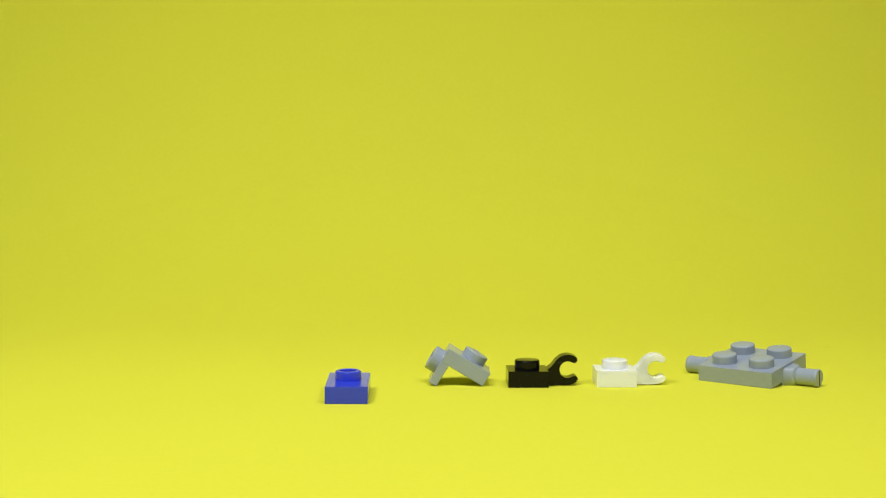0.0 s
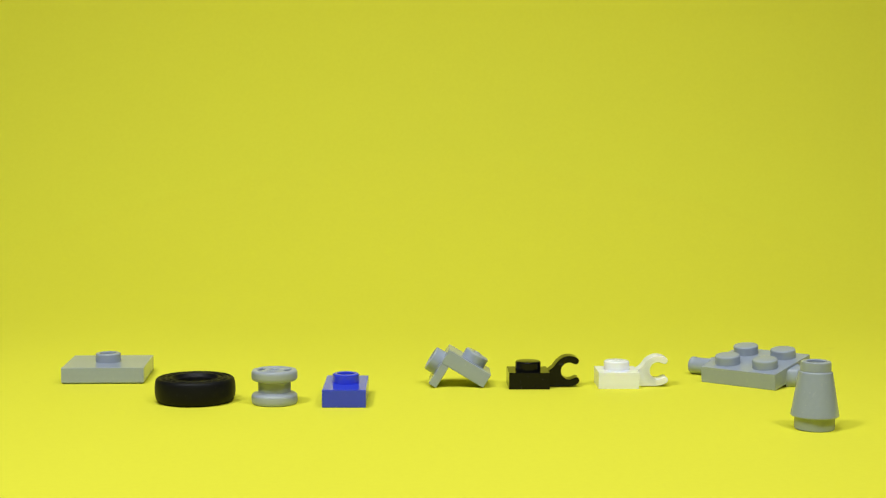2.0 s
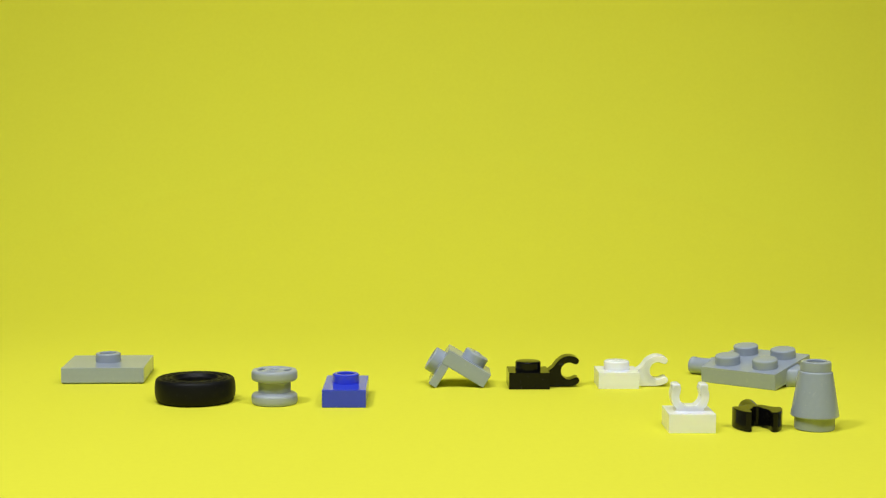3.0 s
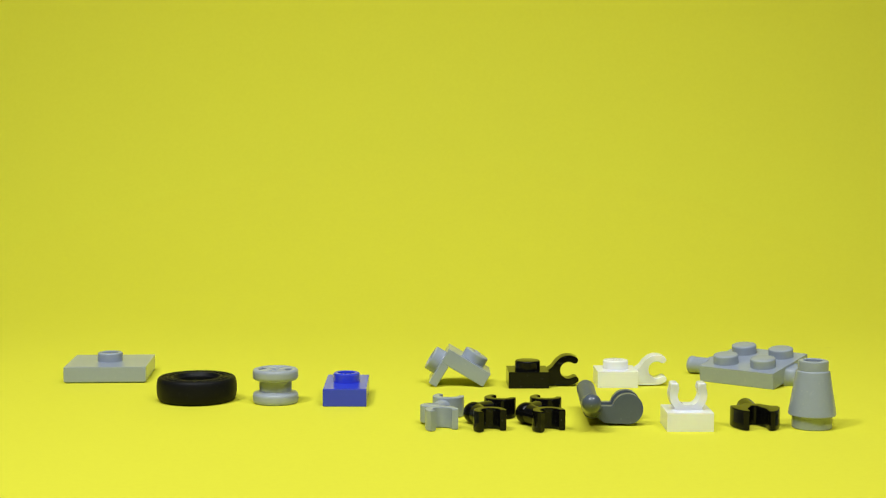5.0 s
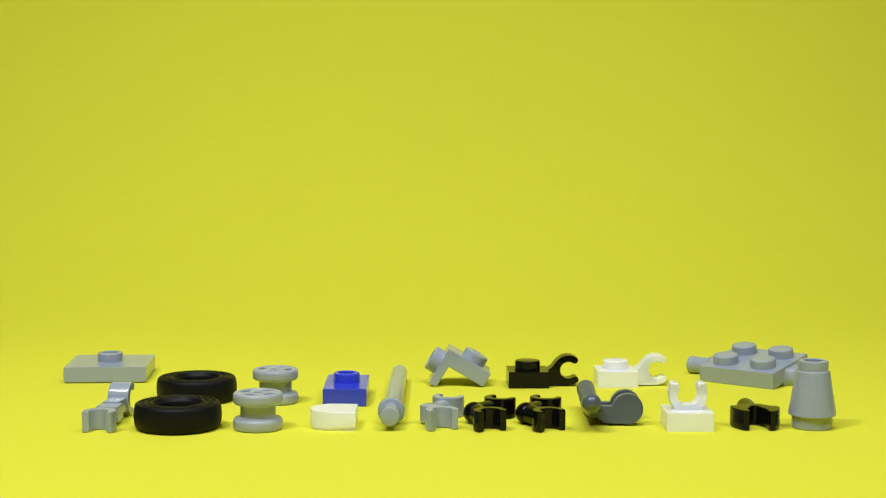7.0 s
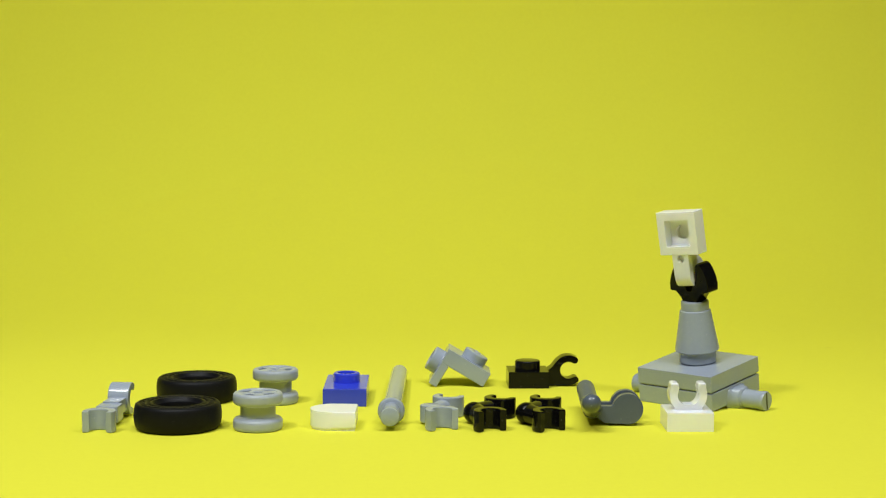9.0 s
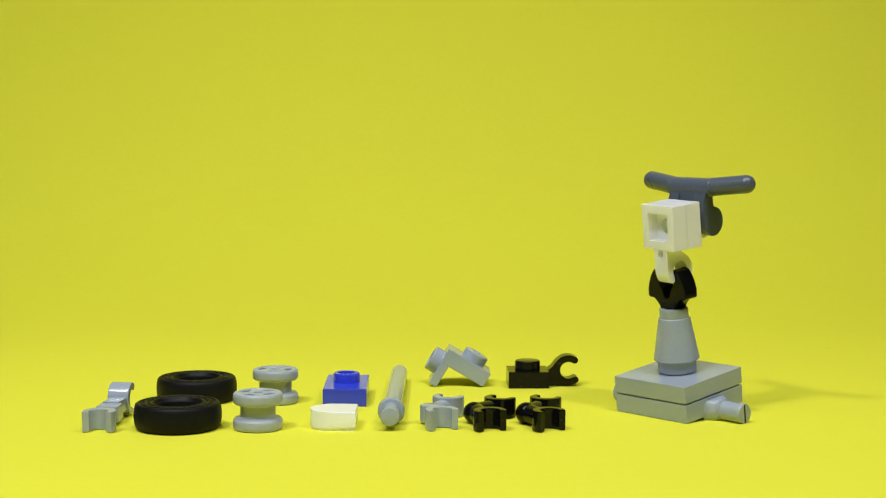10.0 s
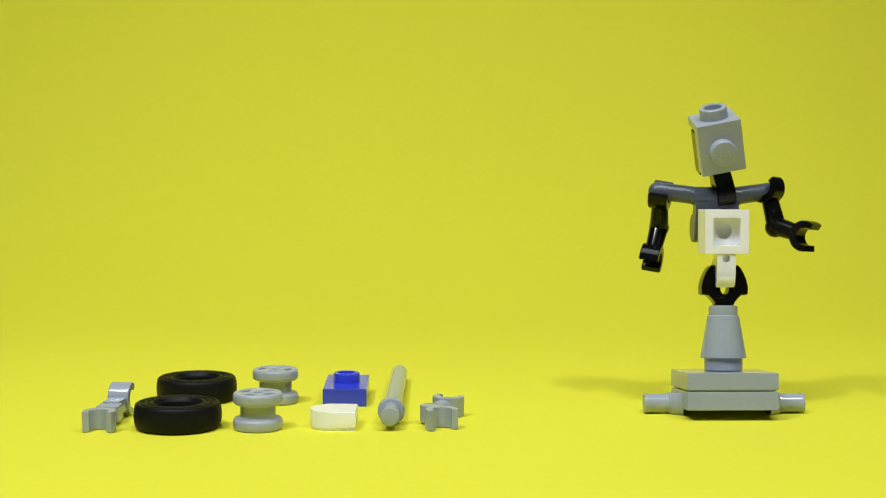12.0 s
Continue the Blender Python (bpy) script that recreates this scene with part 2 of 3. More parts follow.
def jumper_square():
    t = thing("jumper_plate", "light grey square plate with a single centred open stud", "toy brick")
    bm = plate_mesh(15.85, 15.85, 2.95)
    bmesh.ops.translate(bm, vec=(0, 0, 0.25), verts=bm.verts)
    part("body", bm, GREY, t)
    part("skirt", plate_mesh(15.2, 15.2, 0.6, 1.1, 0.2), GREY, t)
    solid_stud(t, GREY, hollow=True)
    return t


def jumper_blue():
    t = thing("jumper_plate", "glossy blue narrow plate with one open centred stud", "toy brick")
    part("body", plate_mesh(7.85, 15.8), BLUE, t)
    solid_stud(t, BLUE, hollow=True)
    return t


def axle_plate():
    t = thing("axle_plate", "light grey four-stud plate with slotted wheel pins on two sides", "toy brick")
    part("body", plate_mesh(15.8, 15.8), GREY, t)
    for x in (-4, 4):
        for y in (-4, 4):
            solid_stud(t, GREY, x, y, plain=True)
    for s in (-1, 1):
        bm = bmesh.new()
        collar = Matrix.Translation((s * 7.75, 0, 0.75)) @ Matrix.Rotation(radians(90 * s), 4, "Y")
        lathe(bm, [(0, 0), (3.3, 0), (2.95, 0.35), (2.6, 0.8), (2.35, 1.3), (2.2, 1.75), (2.0, 1.9), (0, 1.9)], 40, collar)
        for v in bm.verts:
            v.co.z = min(max(v.co.z, -1.1), 2.7)
        part("pin_bracket", bm, GREY, t)
        pin = Matrix.Translation((s * 9.2, 0, 0.75)) @ Matrix.Rotation(radians(90 * s), 4, "Y")
        bm = bmesh.new()
        lathe(bm, [(0, 0), (2.0, 0), (2.0, 0.6), (1.72, 0.75), (1.68, 4.1), (1.78, 4.25), (1.78, 4.75), (1.65, 5.0), (0, 5.0)], 32, pin)
        p = part("wheel_pin", bm, GREY, t)
        # Black inlay in the uncut pin end, painting the shade of its slot.
        bm = bmesh.new()
        x0, x1 = sorted((s * 13.5, s * 14.22))
        box(bm, x0, x1, -0.2, 0.2, -0.8, 2.3, 0)
        part("pin_slot_shade", bm, BLACK, p, smooth=False)
    return t


def side_clip_plate(name, label, mat):
    """A one-stud plate with a ring clip on its +x side, the ring's axis along y."""
    t = thing(name, label, "toy brick")
    part("body", plate_mesh(7.8, 7.8, edge=0.08), mat, t)
    solid_stud(t, mat)
    bm = bmesh.new()
    m = Matrix.Translation((7.85, 0, 3.15)) @ Matrix.Rotation(radians(90), 4, "X") @ Matrix.Rotation(radians(2), 4, "Z")
    slab(bm, ring_outline(2.95, 1.62, 112), -1.65, 1.65, m, 0.2)
    m2 = Matrix.Rotation(radians(90), 4, "X")
    slab(bm, [(3.7, 1.85), (5.75, 1.8), (5.72, 0.22), (7.75, 0.21), (7.3, 1.55), (6.4, 2.3), (6.2, 3.2), (6.4, 4.4), (6.5, 5.6), (5.6, 5.1), (4.7, 3.9), (3.7, 3.15)], -1.62, 1.62, m2, 0)
    part("clip", bm, mat, t)
    bm = bmesh.new()
    lo = [bm.verts.new(p) for p in ((3.7, -1.63, 0.21), (5.75, -1.63, 0.21), (5.75, 1.63, 0.21), (3.7, 1.63, 0.21))]
    hi = [bm.verts.new((v.co.x, v.co.y, 1.9)) for v in lo]
    holed(bm, lo, 0.7, Vector((0, 0, 1)), 1.2, 20)
    bm.faces.new(hi)
    for k in range(4):
        bm.faces.new((lo[k], lo[(k + 1) % 4], hi[(k + 1) % 4], hi[k]))
    part("clip_root", bm, mat, t)
    return t


def top_clip_plate():
    t = thing("clip_plate", "white one-stud plate with an upright open clip on top", "toy brick")
    part("body", plate_mesh(7.8, 7.8, edge=0.08), WHITE, t)
    bm = bmesh.new()
    m = Matrix.Translation((0, 0, 5.75)) @ Matrix.Rotation(radians(90), 4, "X") @ Matrix.Rotation(radians(90), 4, "Z")
    slab(bm, ring_outline(3.2, 1.8, 125), -1.5, 1.5, m, 0.2)
    for s in (-1, 1):
        x0, x1 = sorted((s * 1.62, s * 3.0))
        box(bm, x0, x1, -1.47, 1.47, 5.9, 7.8, 0.35, 3)
    slab(bm, [(-2.7, 3.1), (2.7, 3.1), (2.2, 3.6), (2.0, 4.1), (-2.0, 4.1), (-2.2, 3.6)], -1.46, 1.46, Matrix.Rotation(radians(90), 4, "X"), 0.05)
    part("clip", bm, WHITE, t)
    return t


def bracket():
    t = thing("bracket", "light grey angle bracket with a stud on each arm", "toy brick")
    bm = bmesh.new()
    box(bm, -3.95, 3.95, -3.0, 0, 0, 9.4, 0.2)
    part("thick_arm", bm, GREY, t)
    bm = bmesh.new()
    box(bm, -3.93, 3.93, -0.05, 4.7, 7.7, 9.4, 0.2)
    part("thin_arm", bm, GREY, t)
    solid_stud(t, GREY, at=Matrix.Translation((0, -3.0, 4.0)) @ Matrix.Rotation(radians(90), 4, "X"))
    part("stud", stud_mesh(True, h=2.0), GREY, t, at=Matrix.Translation((0, 0.7, 9.4)))
    return t


def cone():
    t = thing("cone_brick", "light grey tapered cone brick with an open top stud", "toy brick")
    bm = bmesh.new()
    lathe(bm, [(2.2, 1.3), (2.5, 0.1), (2.8, 0), (3.2, 0), (3.36, 0.15), (3.38, 2.2), (3.9, 2.22), (4.03, 2.35), (4.0, 2.65), (2.82, 9.6), (2.7, 9.75), (2.5, 9.8)], 48)
    part("body", bm, GREY, t)
    bm = bmesh.new()
    lathe(bm, [(2.55, 9.7), (2.55, 11.2), (2.46, 11.42), (2.2, 11.5), (1.85, 11.5), (1.66, 11.35), (1.62, 4), (0, 4)], 40)
    part("stud", bm, GREY, t)
    return t


def claw():
    """Neck at the origin, jaws up +z, rod down -z."""
    t = thing("claw", "glossy black claw of two jaws on a short rod", "toy brick")
    half = [(1.55, -0.3), (1.8, 0.3), (2.5, 1.1), (2.95, 1.5), (3.85, 1.55), (4.1, 1.75), (4.15, 3.0), (3.85, 4.3), (3.35, 5.5), (2.8, 6.4), (2.35, 6.8), (1.8, 6.85), (1.55, 6.3), (1.6, 4.8),
            (1.4, 3.8), (0.78, 2.85), (0.68, 2.2), (0.38, 1.75), (-0.2, 1.65), (-0.2, -0.3)]
    for s in (-1, 1):
        bm = bmesh.new()
        slab(bm, [(s * x, z) for x, z in half], -1.7 + 0.02 * s, 1.7 + 0.02 * s, Matrix.Rotation(radians(90), 4, "X"), 0.22)
        part("jaw", bm, BLACK, t)
    bm = bmesh.new()
    rod(bm, (0, 0, -6.2), (0, 0, 0.4), 1.58)
    part("rod", bm, BLACK, t)
    return t


def handlebar():
    """Origin on the axis of the two discs (x); the bar lies 6 mm up +z."""
    t = thing("handlebar", "dark grey bent handlebar with a two-disc hinge arm", "toy brick")
    bm = bmesh.new()
    rod(bm, (-4.6, 0, 6.1), (4.6, 0, 6.1), 1.62)
    for s in (-1, 1):
        rod(bm, (s * 3.4, 0, 6.1), (s * 10.4, 1.75, 6.5), 1.6)
        ball(bm, (s * 10.4, 1.75, 6.5), 1.6)
    part("bar", bm, DARK, t)
    bm = bmesh.new()
    turn = axes((0, 0, 1), (0, 1, 0), (-1, 0, 0), (0, 0, 0))
    slab(bm, [(4.6, 0.4), (4.5, -0.9), (3.0, -1.0), (3.0, -1.9), (5.0, -1.5), (6.1, -1.45), (6.1, 0.4)], -3.9, 3.9, turn, 0.15)
    part("crosspiece", bm, DARK, t)
    for s in (-1, 1):
        bm = bmesh.new()
        x0, x1 = sorted((s * 1.75, s * 3.95))
        outline = [(6.0, -1.3), (5.0, -1.7), (3.9, -2.45)] + [(2.6 * math.cos(a), 2.6 * math.sin(a)) for a in np.linspace(radians(268), radians(12), 28)] + [(2.9, 0.45), (5.9, 0.45)]
        slab(bm, outline, -x1, -x0, turn, 0.16)
        part("disc_arm", bm, DARK, t)
    bm = bmesh.new()
    rod(bm, (-1.9, 0, 0), (1.9, 0, 0), 1.3)
    part("hinge_pin", bm, DARK, t)
    return t


def clip_outline(ro=2.78, ri=1.6, shift=0.3, gap=122, steps=20):
    """An open clip, open towards +x, thick at its back and thinning to blunt tips."""
    g = radians(gap / 2)
    outer = [(ro * math.cos(a), ro * math.sin(a)) for a in np.linspace(g, 2 * math.pi - g, steps)]
    q = radians(gap / 2 + 4)
    inner = [(shift + ri * math.cos(a), ri * math.sin(a)) for a in np.linspace(2 * math.pi - q, q, steps)]
    return outer + inner


def clip_mesh(bm, centre, angle, half=1.78):
    """A ring clip with its axis along z, open towards the angle given."""
    m = Matrix.Translation(centre) @ Matrix.Rotation(radians(angle), 4, "Z")
    return slab(bm, clip_outline(), -half, half, m, 0.24)


def bent_arm(mat, label, elbow, n1=6.5, n2=7.2, bend=52.0):
    """Elbow at the origin, clips at the ends of two short limbs; all axes along z."""
    t = thing("bent_arm", label, "toy brick", "jointed arms")
    bm = bmesh.new()
    a1, a2 = -71.0, bend
    for a, n in ((a1, n1), (a2, n2)):
        c, s = math.cos(radians(a)), math.sin(radians(a))
        rod(bm, (0, 0, 0), (c * (n - 1.8), s * (n - 1.8), 0), 1.72 if elbow else 1.4, 1.5)
    if elbow:
        rod(bm, (-0.9, 0.25, 0), (0.9, -0.25, 0), 1.78, seg=28, soft=0.6)
        ball(bm, (-0.3, 0.05, 0.05), 1.85)
    else:
        rod(bm, (0, 0, -1.5), (0, 0, 1.5), 1.8)
    part("limb", bm, mat, t)
    for a, n in ((a1, n1), (a2, n2)):
        bm = bmesh.new()
        c, s = math.cos(radians(a)), math.sin(radians(a))
        clip_mesh(bm, (c * n, s * n, 0), a)
        part("clip", bm, mat, t)
    return t


def twist_arm():
    """One clip flat (axis z) at the origin, open -y; the other upright (axis x) behind it."""
    t = thing("straight_arm", "light grey straight arm with two crosswise clips", "toy brick", "jointed arms")
    bm = bmesh.new()
    box(bm, -1.5, 1.5, 1.6, 5.2, -1.6, 1.4, 0.25)
    box(bm, -1.9, 1.9, 4.4, 8.2, -1.3, 1.6, 0.3)
    box(bm, -1.5, 1.5, 7.4, 12.2, -0.6, 1.9, 0.25)
    part("limb", bm, GREY, t)
    bm = bmesh.new()
    clip_mesh(bm, (0, 0, 0), -90)
    part("clip", bm, GREY, t)
    bm = bmesh.new()
    m = Matrix.Translation((0, 14.2, 1.25)) @ Matrix.Rotation(radians(90), 4, "Y") @ Matrix.Rotation(radians(75), 4, "Z")
    slab(bm, clip_outline(), -1.85, 1.85, m, 0.26)
    part("clip", bm, GREY, t)
    return t


def hub():
    t = thing("wheel_hub", "light grey wheel hub standing on its rim", "wheel hub", "wheel hubs")
    bm = bmesh.new()
    lathe(bm, [(r, z * 1.04) for r, z in [(2.0, 0.2), (3.7, 0), (4.0, 0.12), (4.12, 0.4), (4.15, 0.7), (4.15, 1.3), (4.08, 1.6), (3.85, 1.85), (3.3, 1.95), (2.95, 2.1),
               (2.95, 3.9), (3.3, 4.05), (3.85, 4.15), (4.08, 4.4), (4.15, 4.7), (4.15, 5.4), (4.08, 5.75), (3.9, 5.95), (3.6, 6.02), (3.2, 6.0), (3.0, 5.8), (2.95, 4.5), (0, 4.5)]], 48)
    part("rim", bm, SATIN, t)
    bm = bmesh.new()
    lathe(bm, [(1.75, 4.5), (1.75, 6.08), (1.6, 6.2), (1.0, 6.2), (0.85, 6.08), (0.82, 5.7), (0, 5.7)], 28)
    part("hub_ring", bm, SATIN, t)
    for k in range(4):
        bm = bmesh.new()
        box(bm, 1.4, 3.15, -0.85, 0.85, 4.5, 6.16, 0.18)
        part("spoke", bm, SATIN, t, at=Matrix.Rotation(radians(28 + 90 * k), 4, "Z"))
    return t


def tyre():
    t = thing("tyre", "matt black rubber tyre lying flat", "tyre", "rubber tyres")
    bm = bmesh.new()
    lathe(bm, [(3.75, 0.6), (3.9, 0.35), (4.6, 0.2), (6.1, 0.1), (6.7, 0.2), (7.0, 0.5), (7.2, 1.1), (7.3, 1.9), (7.3, 2.8), (7.24, 3.5), (7.12, 4.0),
               (6.98, 4.28), (6.78, 4.44), (6.55, 4.5), (6.4, 4.46), (6.3, 4.3), (6.1, 4.28), (6.0, 4.42), (5.8, 4.5), (5.3, 4.52), (5.15, 4.42), (5.05, 4.26), (4.85, 4.26), (4.75, 4.44),
               (4.55, 4.52), (4.3, 4.5), (4.15, 4.36), (4.0, 4.0), (3.7, 3.8), (3.6, 3.4), (3.6, 1.2)], 72, closed=True)
    body = part("carcass", bm, RUBBER, t)
    for k in range(22):
        bm = bmesh.new()
        long = 0.55 if k % 4 else 0.2
        box(bm, 5.35, 5.8, -long, long, 4.46, 4.57, 0.04, 1)
        part("sidewall_rib", bm, RUBBER, body, at=Matrix.Rotation(radians(360 / 22 * k + 9), 4, "Z"))
    return t


def round_tile():
    t = thing("round_end_tile", "smooth white tile with one half-round end", "toy brick")
    pts = [(3.9, -3.9), (3.9, 3.9), (0, 3.9)] + [(-3.9 * math.sin(a), 3.9 * math.cos(a)) for a in np.linspace(0.15, math.pi - 0.15, 22)] + [(0, -3.9)]
    bm = bmesh.new()
    slab(bm, pts, 0.4, 3.2, None, 0.26)
    part("body", bm, WHITE, t, rounded=True)
    bm = bmesh.new()
    slab(bm, [(x * 0.96, y * 0.96) for x, y in pts], 0, 0.6, None, 0)
    part("skirt", bm, WHITE, t, rounded=True)
    return t


def stick():
    """A long bar along +y from its short end, with a stop ring."""
    t = thing("long_bar", "light grey round bar with a stop ring near one end", "toy brick")
    bm = bmesh.new()
    rod(bm, (0, 0, 0), (0, 49.5, 0), 1.6)
    part("bar", bm, GREY, t)
    bm = bmesh.new()
    lathe(bm, [(1.5, 5.4), (2.1, 5.5), (2.3, 5.8), (2.3, 6.9), (2.1, 7.2), (1.5, 7.3)], 32, Matrix.Rotation(radians(-90), 4, "X"))
    part("stop_ring", bm, GREY, t)
    return t


jump, blue, axle, cone_1, claw_1 = jumper_square(), jumper_blue(), axle_plate(), cone(), claw()
white_clip = side_clip_plate("side_clip_plate", "white one-stud plate with a ring clip on one side", WHITE)
black_clip = side_clip_plate("side_clip_plate", "black one-stud plate with a ring clip on one side", BLACK)
white_top, corner, bars = top_clip_plate(), bracket(), handlebar()
arm_a = bent_arm(BLACK, "glossy black bent arm with a clip at each end", True)
arm_b = bent_arm(BLACK, "glossy black bent arm with a clip at each end", True)
arm_c = bent_arm(GREY, "light grey bent arm with a clip at each end", False, 5.3, 7.8, 65.0)
arm_d, tile_1, stick_1 = twist_arm(), round_tile(), stick()
hub_a, hub_b, tyre_a, tyre_b = hub(), hub(), tyre(), tyre()


# ---- movement: every piece is set down by an unseen helper between two exposures ----
def mp(x, y, z, rx=0, ry=0, rz=0):
    return pose(x, y, z, rx, ry, rz)


def base(x, d, yaw, tilt, back=False):
    """The pose of the figure's base: it rocks on its pins about its front or back lower edge."""
    e = 7.9 if back else -7.9
    return mp(x, d - 300, 0, 0, 0, yaw) @ Matrix.Translation((0, e, 0)) @ Matrix.Rotation(radians(tilt), 4, "X") @ Matrix.Translation((0, -e, 0))


# start, pose of the base, head (yaw, pitch, roll)
STAGES = [
    (7.47, base(55.5, 282.3, -34.0, 6.5), (0, 0, 0)),
    (8.87, base(47.5, 285.3, -42.7, 7.2), (0, 0, 0)),
    (9.37, base(46.0, 290.4, -62.8, 6.8), (0, 0, 0)),
    (9.87, base(42.2, 274.5, -47.5, 7.0), (0, 0, 0)),
    (10.27, base(44.3, 270.4, -12.2, 7.0), (0, 7, 0)),
    (10.77, base(54.1, 280.7, -16.3, 7.3), (-2, 19, -9)),
    (11.27, base(54.2, 276.7, -0.8, -7.2, True), (-2, 23, -11)),
    (11.77, base(49.8, 273.6, 2.0, -7.0, True), (-2, 23, -11)),
]
CLIP_BACK = Matrix.Translation((-7.2 * math.cos(radians(52)), -7.2 * math.sin(radians(52)), 0))
BAR = Vector((0, 4.5, 38.1))


def head_turn(h):
    yaw, pitch, roll = h
    return Matrix.Translation(BAR) @ mp(0, 0, 0, 0, 0, yaw) @ mp(0, 0, 0, 0, roll, 0) @ mp(0, 0, 0, pitch, 0, 0)


# small shifts of the loosely clipped parts, stage by stage: part -> (start, end, shift, yaw, lean, pitch)
LOOSE = {
    "white_clip": [(8.87, 9.37, (-0.5, 0, 0), 5, -4, 0), (9.37, 9.87, (0, 0, 0.4), 0, 0, 0), (9.87, 10.27, (0.7, 0, 1.85), -8, 0, 0), (10.27, 10.77, (-0.2, 0, 1.3), 0, 0, 5), (10.77, 11.27, (-0.5, 0, -0.1), 0, 0, 5), (11.27, 12.1, (0, 0, 0.3), 0, 0, 4)],
    "white_top": [(9.37, 9.87, (0, 0, 0.4), 0, 0, 0), (9.87, 10.27, (0.7, 0, 1.85), -8, 0, 0), (10.27, 10.77, (-0.2, 0, 1.3), 0, 0, 5), (10.77, 11.27, (-0.5, 0, -0.1), 0, 0, 5), (11.27, 12.1, (0, 0, 0.3), 0, 0, 4)],
    "bars": [(9.87, 10.27, (0.5, -2.04, 2.1), 0, 0, -15), (10.27, 10.77, (0, 0, 0.3), 0, 0, 0), (10.77, 11.27, (-0.7, 0, -0.7), 0, 0, 0), (11.27, 12.1, (-0.2, 0, -0.3), 0, 0, 0)],
    "black_clip": [(10.27, 10.77, (-0.2, 0, 0.5), 0, 0, 0), (10.77, 11.27, (0.3, 0, -0.5), 0, 0, 0), (11.27, 11.77, (0.6, 0, 0.2), 0, 0, 0), (11.77, 12.1, (1.2, 0, 0.4), 0, 0, 0)],
    "corner": [(10.77, 11.27, (0.3, 0, -0.5), 0, 0, 0), (11.27, 11.77, (0.6, 0, 0.2), 0, 0, 0), (11.77, 12.1, (1.2, 0, 0.4), 0, 0, 0)],
}


def settled(kind, h, t):
    m = in_figure(kind, h)
    for t0, t1, shift, yaw, lean, pitch in LOOSE.get(kind, ()):
        if t0 - 0.01 <= t < t1 - 0.01:
            pivot = Matrix.Translation((0, 0, 22))
            m = Matrix.Translation(shift) @ pivot @ mp(0, 0, 0, pitch, lean, yaw) @ pivot.inverted() @ m
    return m


def in_figure(kind, h):
    X, Y, Z = Vector((1, 0, 0)), Vector((0, 1, 0)), Vector((0, 0, 1))
    if kind == "axle":
        return Matrix.Identity(4)
    if kind == "jump":
        return mp(0, 0, 3.25)
    if kind == "cone":
        return mp(0, 0, 6.55)
    if kind == "claw":
        return mp(0, 0, 18.35)
    if kind == "white_clip":
        return axes(-Z, -X, Y, (0, -3.2, 30.9))
    if kind == "white_top":
        return axes(Z, X, Y, (0, 0.0, 30.9))
    if kind == "bars":
        return mp(0, 6.6, 32.4, 20, 0, 0)
    if kind == "black_clip":
        return head_turn(h) @ axes(-Z, X, -Y, (0, 3.15, 8.0))
    if kind == "corner":
        return head_turn(h) @ mp(0, -0.1, 4.7)
    if kind == "arm_right":
        return Matrix.Translation((9.35, 5.4, 39.3)) @ mp(0, 0, 0, 0, 0, -44) @ axes(X, Z, -Y, (0, 0, 0)) @ mp(0, 0, 0, 0, 0, 53) @ CLIP_BACK
    if kind == "arm_left":
        return Matrix.Translation((-10.0, 5.9, 38.25)) @ mp(0, 0, 0, 0, 10, -20) @ axes(-Y, Z, -X, (0, 0, 0)) @ mp(0, 0, 0, 0, 0, 4.5) @ CLIP_BACK


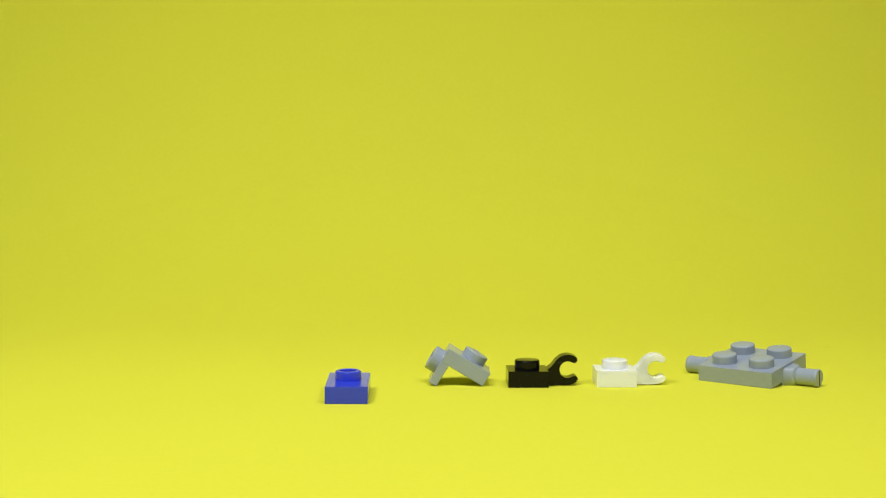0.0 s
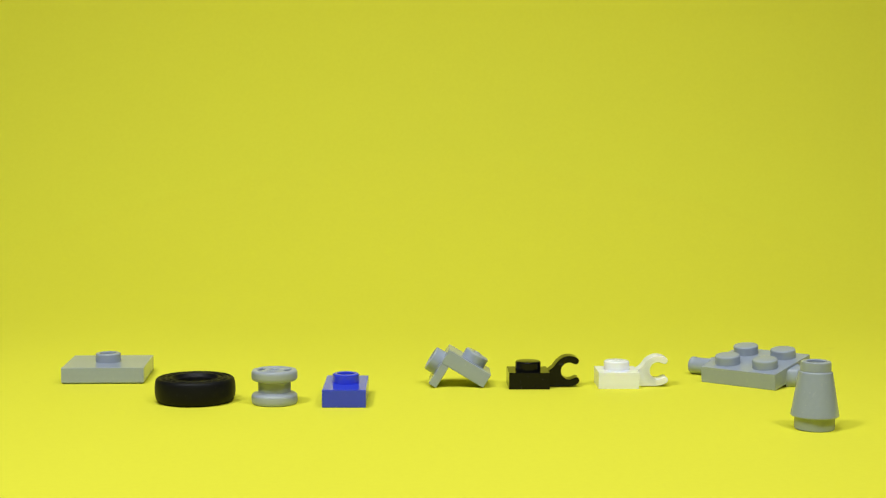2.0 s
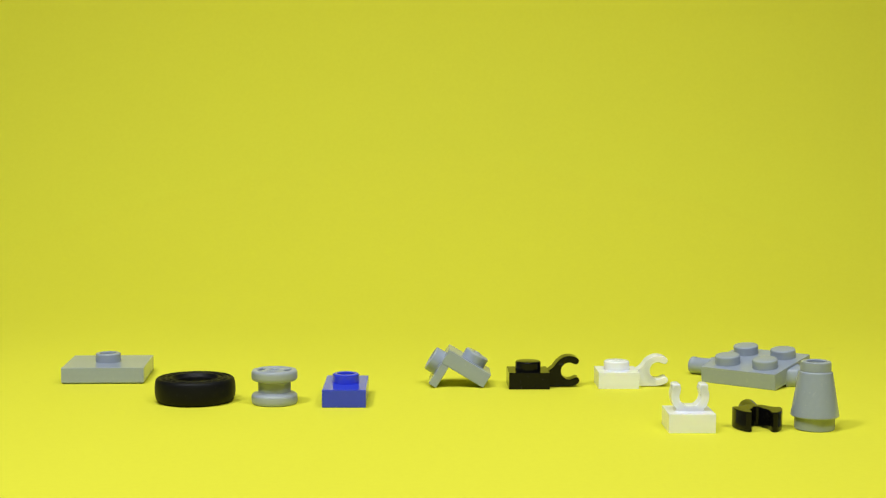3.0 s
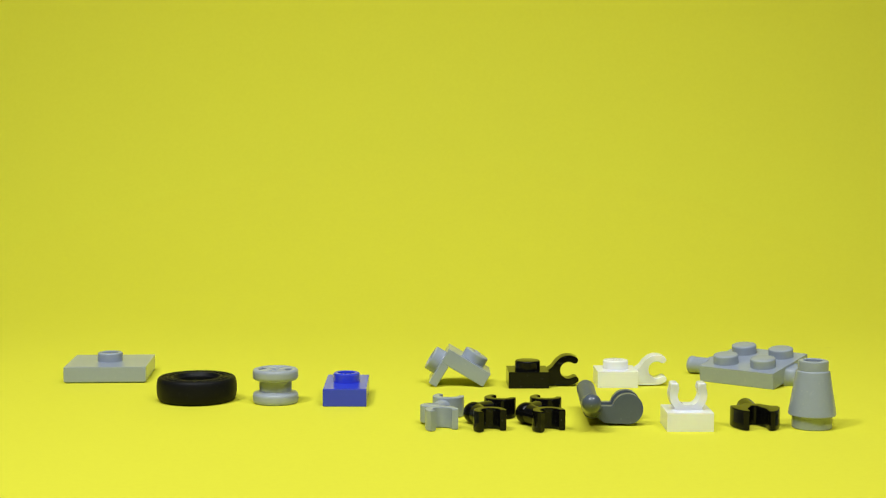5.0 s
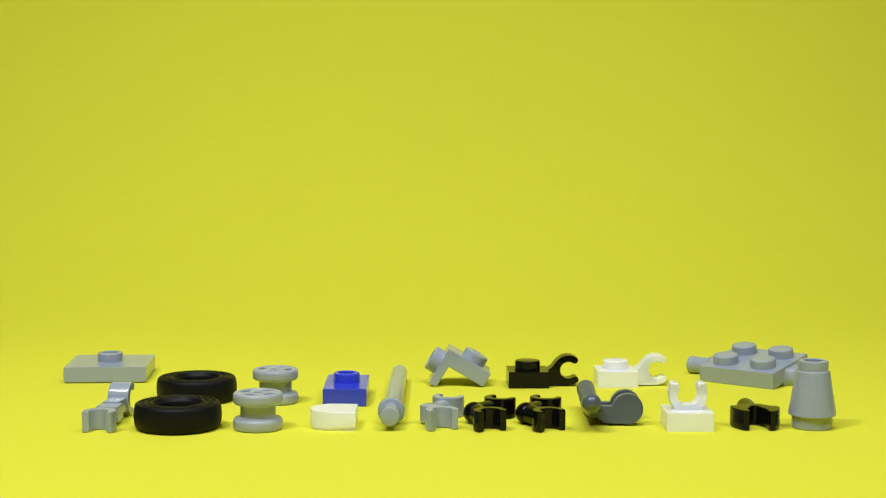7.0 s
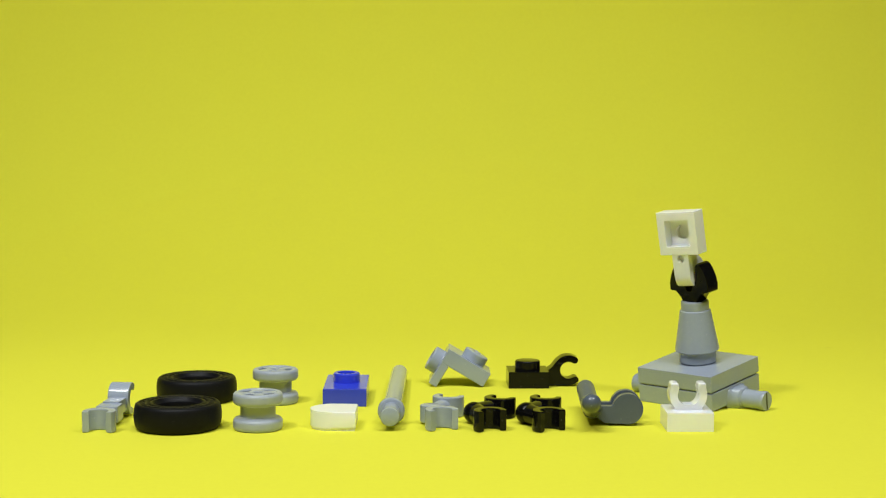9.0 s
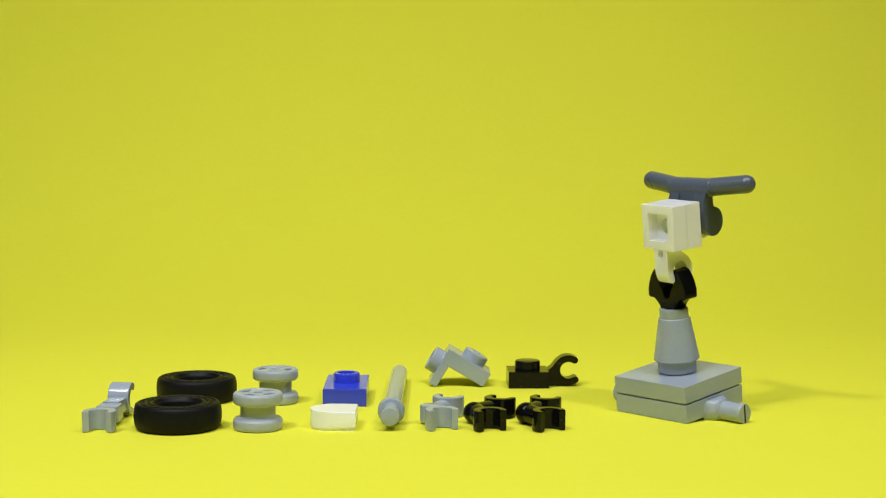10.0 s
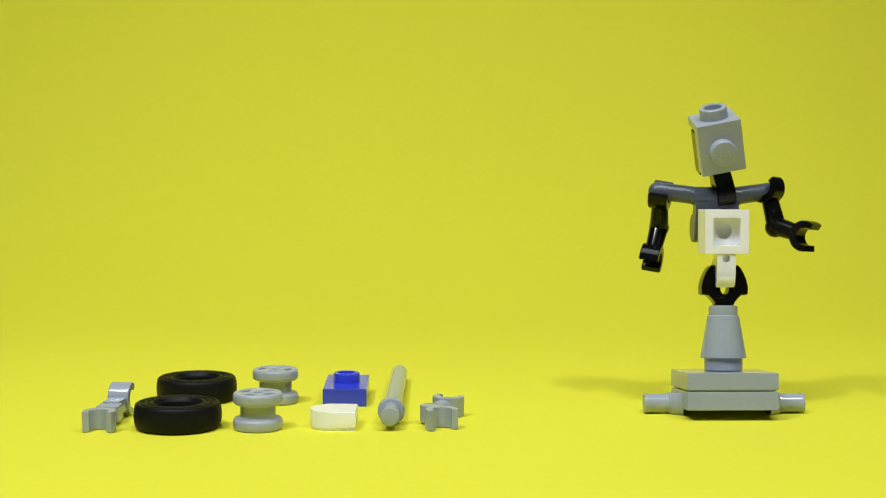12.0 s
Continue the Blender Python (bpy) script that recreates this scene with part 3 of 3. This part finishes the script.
def motions():
    def play(ob, rows):
        """Holds each pose until just before the next one."""
        out = []
        for k, (t, m) in enumerate(rows):
            if k:
                out.append((t - ONE, mm_pose(rows[k - 1][1])))
            out.append((t, mm_pose(m)))
        out.append((12.0, mm_pose(rows[-1][1])))
        walk(ob, out)

    def stage_rows(kind, start):
        rows = []
        for t, b, h in STAGES:
            nxt = [s[0] for s in STAGES if s[0] > t] + [99]
            if nxt[0] <= start:
                continue
            rows.append((max(t, start), b @ settled(kind, h, max(t, start))))
        return rows

    def set_down(ob, t, m, kind=None, start=0):
        far = m.copy()
        far.translation.x = math.copysign(150 + abs(m.translation.x) * 0.6, m.translation.x)
        rows = [(0, m)] if t <= 0 else [(0, far), (t, m)]
        if kind:
            rows += stage_rows(kind, start)
        play(ob, rows)

    X, Y, Z = Vector((1, 0, 0)), Vector((0, 1, 0)), Vector((0, 0, 1))
    play(blue, [(0, mp(-17.6, -12.6, 0, 0, 0, 0.8)), (0.27, mp(-17.7, -14.2, 0, 0, 0, 0.8))])
    c, s = 0.857, 0.515
    set_down(corner, 0, axes(Y, (-s, 0, -c), (-c, 0, s), (7.8, 2.3, 0)), "corner", 10.77)
    set_down(black_clip, 0, mp(16.5, 1.0, 0, 0, 0, 1.6), "black_clip", 10.27)
    set_down(white_clip, 0, mp(33.7, 2.0, 0, 0, 0, 1.1), "white_clip", 8.87)
    set_down(axle, 0, base(62.0, 307.9, -37.2, 7.3), "axle", 7.47)
    set_down(hub_a, 0.27, mp(-30.4, -18.0, 0, 0, 0, 10))
    set_down(tyre_a, 0.77, mp(-45.1, -15.8, -0.1))
    set_down(jump, 1.27, mp(-66.2, 8.9, 0, 0, 0, 3.8), "jump", 7.47)
    set_down(cone_1, 1.77, mp(62.5, -38.8, 0), "cone", 7.97)
    set_down(claw_1, 2.27, axes(X, Z, -Y, (53.0, -35.5, 1.7)), "claw", 8.43)
    set_down(white_top, 2.67, mp(41.25, -39.3, 0, 0, 0, 0.8), "white_top", 9.37)
    set_down(bars, 3.17, mp(31.6, -34.5, 2.65, -3.5, 0, -2.5) @ axes(-Y, Z, -X, (0, 0, 0)), "bars", 9.87)
    set_down(arm_b, 3.67, mp(14.6, -36.8, 1.8, 0, 0, 10), "arm_right", 11.27)
    set_down(arm_a, 4.17, mp(5.7, -36.6, 1.8, 0, 0, 1), "arm_left", 11.77)
    set_down(arm_c, 4.63, mp(-2.0, -37.0, 1.8, 0, 0, 2))
    set_down(stick_1, 5.07, mp(-8.7, -44.0, 2.45, -1.0, 0, -0.25))
    set_down(tile_1, 5.57, mp(-18.3, -39.9, 0))
    set_down(hub_b, 6.07, mp(-30.8, -41.9, 0, 0, 0, -15))
    set_down(tyre_b, 6.47, mp(-44.3, -41.2, -0.1, 0, 0, 20))
    set_down(arm_d, 6.97, mp(-56.7, -44.9, 1.8, 0, 0, -3.6))


motions()
